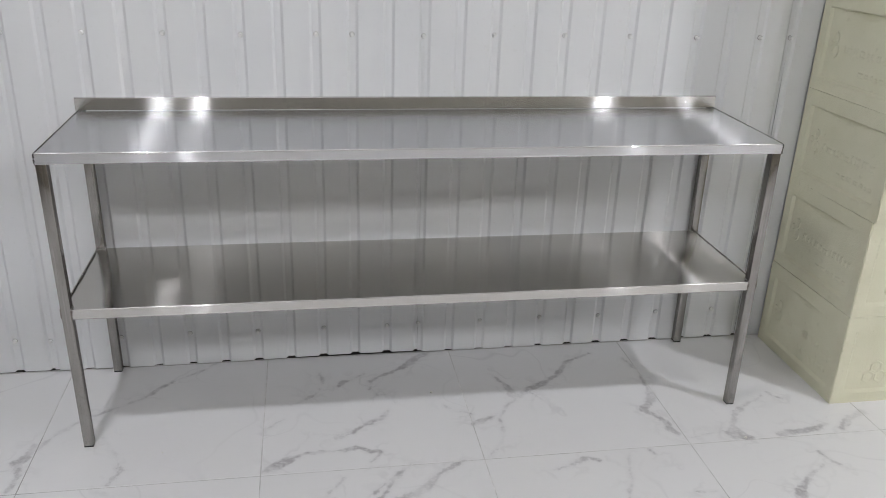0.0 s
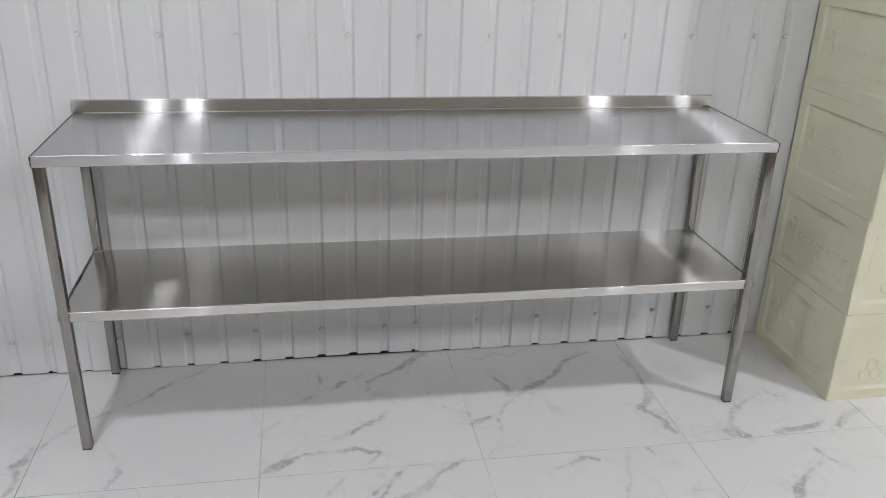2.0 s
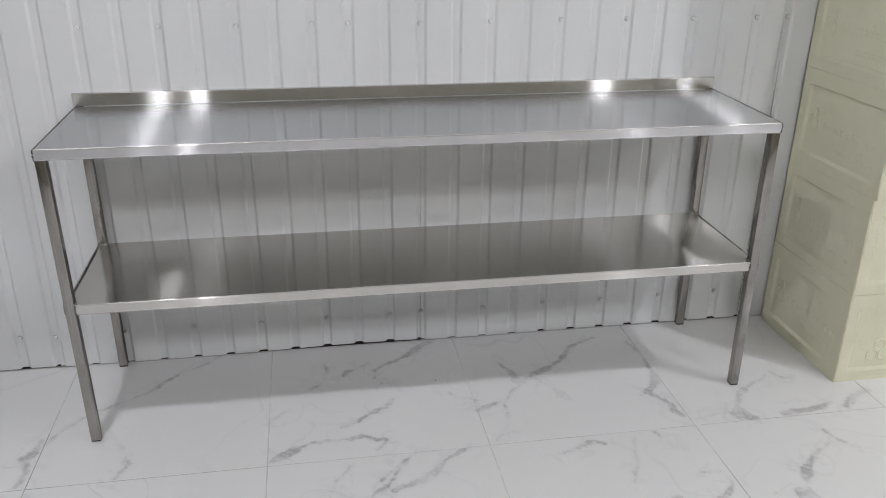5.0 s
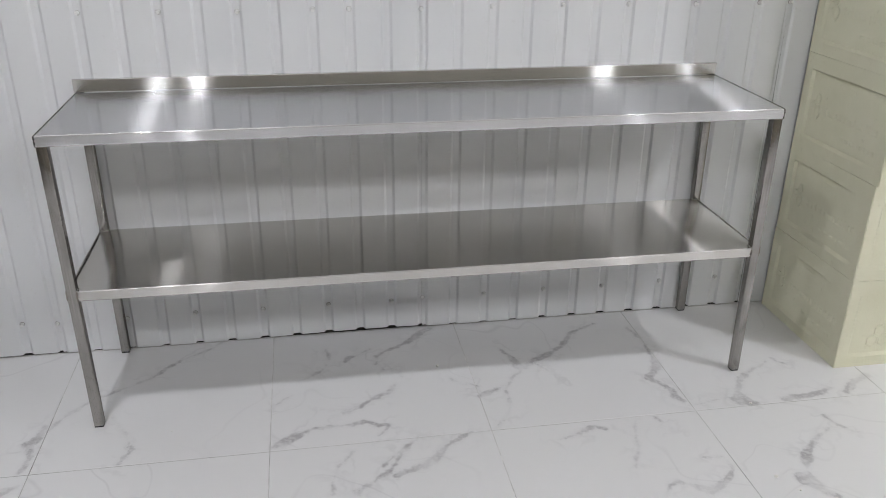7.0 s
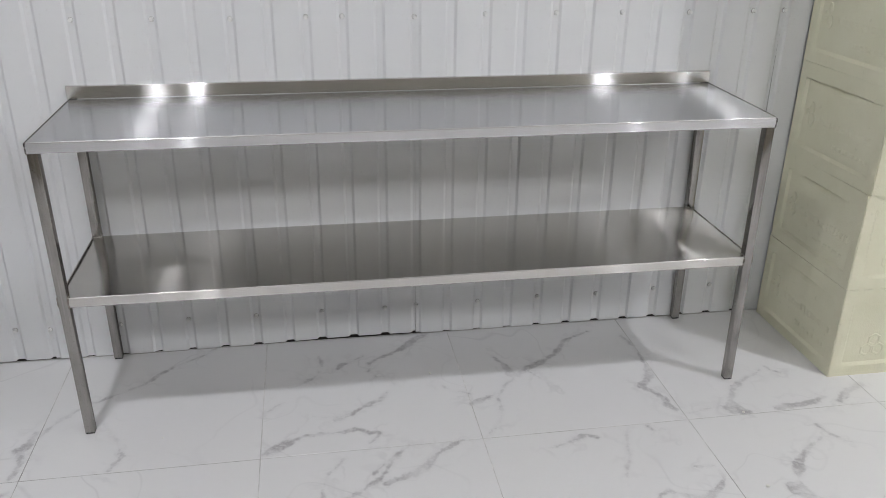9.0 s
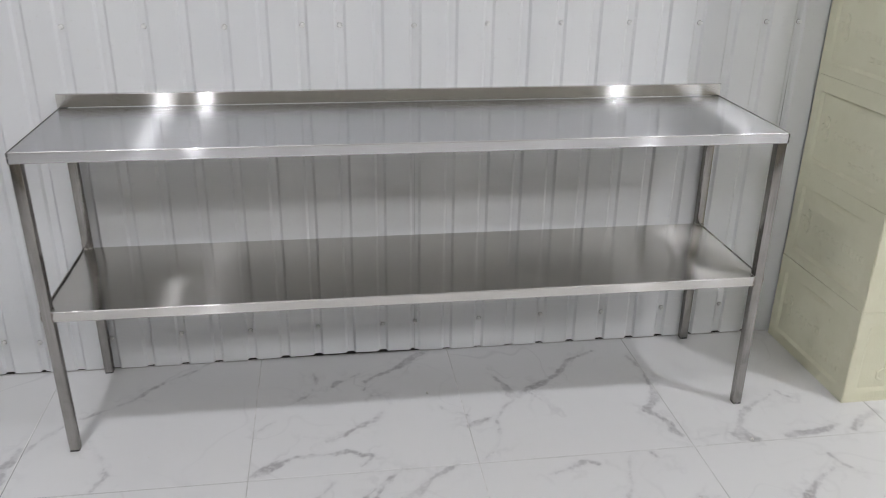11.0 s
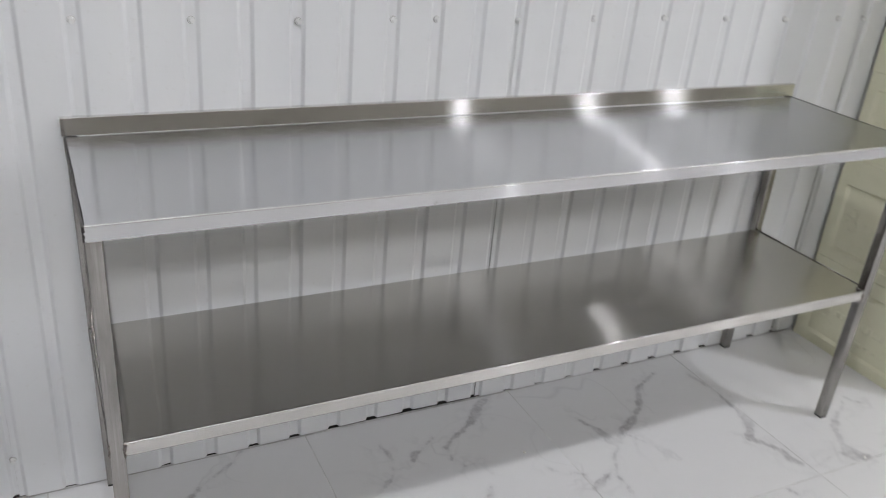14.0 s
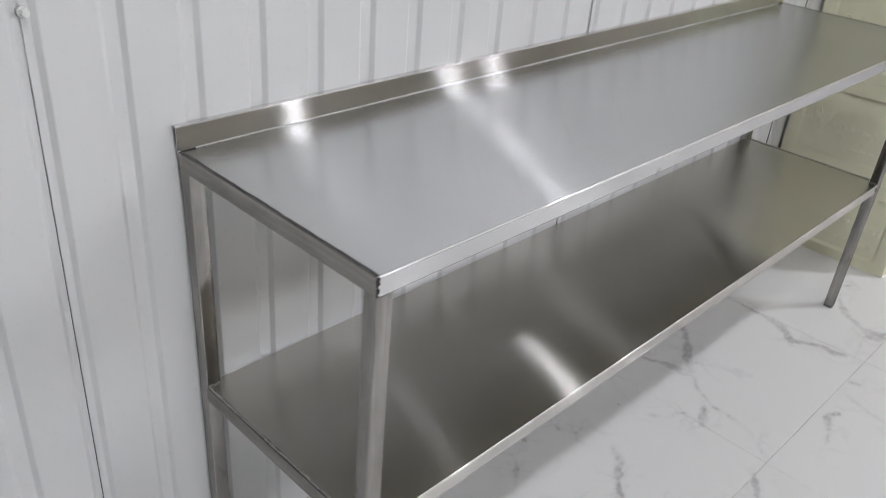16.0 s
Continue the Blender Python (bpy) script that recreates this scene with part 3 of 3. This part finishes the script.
vein((-0.13, -0.383, 6.1), (-0.133, -0.441, 23.9), (-0.152, -0.475, 27.7), (-0.133, -0.537, 15.5), (-0.141, -0.592, 15.2))
vein((0.484, -0.587, 14.5), (0.528, -0.558, 25.6), (0.558, -0.538, 18.4), (0.605, -0.511, 9.3), (0.682, -0.511, 7.4), (0.746, -0.502, 9.3), (0.775, -0.525, 9.3), (0.803, -0.53, 5.6), (0.774, -0.571, 5.5))
vein((0.686, -0.452, 7.6), (0.735, -0.437, 11.4), (0.779, -0.396, 15.5), (0.82, -0.373, 15.6), (0.845, -0.332, 7.9))
vein((0.702, -0.181, 8.3), (0.721, -0.157, 16.7), (0.758, -0.138, 10.5), (0.787, -0.118, 6.4))
vein((0.811, -0.157, 12.6), (0.869, -0.12, 12.7), (0.931, -0.075, 25.9), (0.965, -0.035, 21.9), (1.008, -0.003, 11.1))
vein((0.586, -0.26, 4.0), (0.64, -0.204, 6.2), (0.65, -0.156, 6.3), (0.649, -0.104, 4.3))
vein((0.694, -0.785, 16.9), (0.731, -0.759, 13.6), (0.784, -0.728, 6.9), (0.81, -0.698, 10.5), (0.83, -0.654, 5.3), (0.875, -0.6, 5.4))
vein((0.804, -0.748, 13.7), (0.842, -0.73, 13.8), (0.89, -0.71, 20.9), (0.926, -0.669, 24.8), (0.962, -0.639, 18.0), (1.032, -0.599, 14.6))
vein((0.638, -0.79, 6.7), (0.644, -0.727, 5.2), (0.657, -0.685, 3.5), (0.697, -0.633, 3.6))
vein((1.49, -0.619, 7.7), (1.47, -0.681, 9.4), (1.445, -0.751, 9.1), (1.416, -0.805, 5.4))
vein((1.27, -0.662, 7.3), (1.316, -0.644, 13.0), (1.363, -0.625, 11.3), (1.39, -0.643, 5.6))
vein((1.545, -0.608, 5.8), (1.561, -0.63, 11.6), (1.571, -0.645, 5.8), (1.575, -0.685, 3.8))
vein((1.452, -0.92, 5.2), (1.473, -0.887, 5.3), (1.509, -0.875, 8.9), (1.567, -0.928, 21.2), (1.632, -0.891, 18.1), (1.662, -0.855, 7.4), (1.66, -0.804, 5.6), (1.611, -0.789, 5.6))
vein((0.046, -0.384, 4.0), (0.087, -0.463, 5.8), (0.123, -0.531, 5.7), (0.099, -0.597, 5.5))
vein((-0.167, -0.663, 26.2), (-0.133, -0.647, 11.2))
vein((0.809, -0.150, 2.4), (0.799, -0.209, 3.5), (0.815, -0.243, 3.5), (0.850, -0.247, 3.5), (0.871, -0.296, 2.4))
vein((1.016, -0.328, 2.1), (1.055, -0.363, 3.0), (1.086, -0.381, 2.1))
vein((0.478, -0.408, 2.8), (0.505, -0.381, 4.0), (0.537, -0.351, 2.8))
vein((1.168, -0.409, 2.4), (1.165, -0.480, 3.5), (1.151, -0.519, 3.5), (1.104, -0.582, 2.4))
vein((1.290, -0.280, 2.1), (1.327, -0.348, 3.0), (1.371, -0.399, 2.1))
vein((1.254, -0.662, 3.5), (1.292, -0.657, 5.0), (1.319, -0.653, 3.5))
vein((0.623, -0.425, 2.4), (0.699, -0.439, 3.5), (0.750, -0.418, 2.4))
vein((0.776, -0.700, 4.2), (0.816, -0.659, 6.0), (0.860, -0.615, 6.0), (0.877, -0.600, 4.2))
vein((1.682, -0.570, 1.8), (1.771, -0.550, 2.5), (1.863, -0.544, 1.8))


def vein_field(xs, ys):
    """How far inside a vein each place lies, 0 to 1; 0.5 on its edge."""
    bends = np.array([noise.noise_vector((x * 8, y * 8, 0.5)) * 0.009 + noise.noise_vector((x * 27, y * 27, 4.5)) * 0.0045 for x, y in zip(xs, ys)])
    xs, ys = xs + bends[:, 0], ys + bends[:, 1]
    best = np.full(xs.shape, -0.08)
    for points in VEINS:
        for (xa, ya, wa), (xb, yb, wb) in zip(points, points[1:]):
            dx, dy = xb - xa, yb - ya
            t = np.clip(((xs - xa) * dx + (ys - ya) * dy) / (dx * dx + dy * dy + 1e-9), 0, 1)
            d = np.hypot(xs - xa - t * dx, ys - ya - t * dy)
            best = np.maximum(best, (wa + (wb - wa) * t) * 0.00062 - d)
    return (np.clip(best, -0.08, 0.08) + 0.08) / 0.16


floor = part("floor", box((X0, Y0, -0.12), (X1, 0.15, -0.009)), SCREED)
tagged(floor, "glossy white marble-look floor tiles with grey veins", "floor", kind="structure")
part("grout", box((X0, Y0, -0.0088), (X1, 0.007, -0.0008)), GROUT, floor, "pale grout lines")
part("wall_gap", box((X0, 0.0075, -0.0088), (X1, 0.0445, -0.001)), DARK_GAP, floor, "dark gap under the wall sheets")
GAP = 0.0008


def tile_mesh(w, d, at=None, step=0.006):
    """A tile with a small chamfer; with a place, finely divided and carrying its veins."""
    n, m = (max(2, round(w / step)), max(2, round(d / step))) if at else (1, 1)
    us = [-w / 2, *np.linspace(-w / 2 + 0.0012, w / 2 - 0.0012, n + 1), w / 2]
    vs = [-d / 2, *np.linspace(-d / 2 + 0.0012, d / 2 - 0.0012, m + 1), d / 2]
    nu, nv = len(us), len(vs)
    uu, vv = np.meshgrid(us, vs)
    zz = np.zeros_like(uu)
    zz[[0, -1], :] = zz[:, [0, -1]] = -0.0012
    verts = np.stack([uu, vv, zz], -1).reshape(-1, 3)
    i = np.arange(nu * nv).reshape(nv, nu)
    faces = np.stack([i[:-1, :-1], i[:-1, 1:], i[1:, 1:], i[1:, :-1]], -1).reshape(-1, 4)
    me = bpy.data.meshes.new("tile")
    me.from_pydata(verts.tolist(), [], faces.tolist())
    if at:
        me.attributes.new("vein", "FLOAT", "POINT").data.foreach_set("value", vein_field(verts[:, 0] + at[0], verts[:, 1] + at[1]).astype(np.float32))
    me.materials.append(TILE)
    return me


shared = {}
for i in range(-12, 13):
    for j in range(-10, 1):
        xa, xb = max(X0, TX + TILE_SIZE * i), min(X1, TX + TILE_SIZE * (i + 1))
        ya, yb = max(Y0, TY + TILE_SIZE * j), min(0.007, TY + TILE_SIZE * (j + 1))
        if xb - xa < 0.02 or yb - ya < 0.02:
            continue
        c = ((xa + xb) / 2, (ya + yb) / 2)
        w, d = xb - xa - 2 * GAP, yb - ya - 2 * GAP
        if -2 <= i <= 3 and j >= -2:
            me = tile_mesh(w, d, c)
        else:
            key = (round(w, 3), round(d, 3))
            me = shared[key] = shared.get(key) or tile_mesh(w, d)
        t = new("tile", me)
        t.parent = floor
        t.location = (*c, random.uniform(-0.0003, 0.0003))
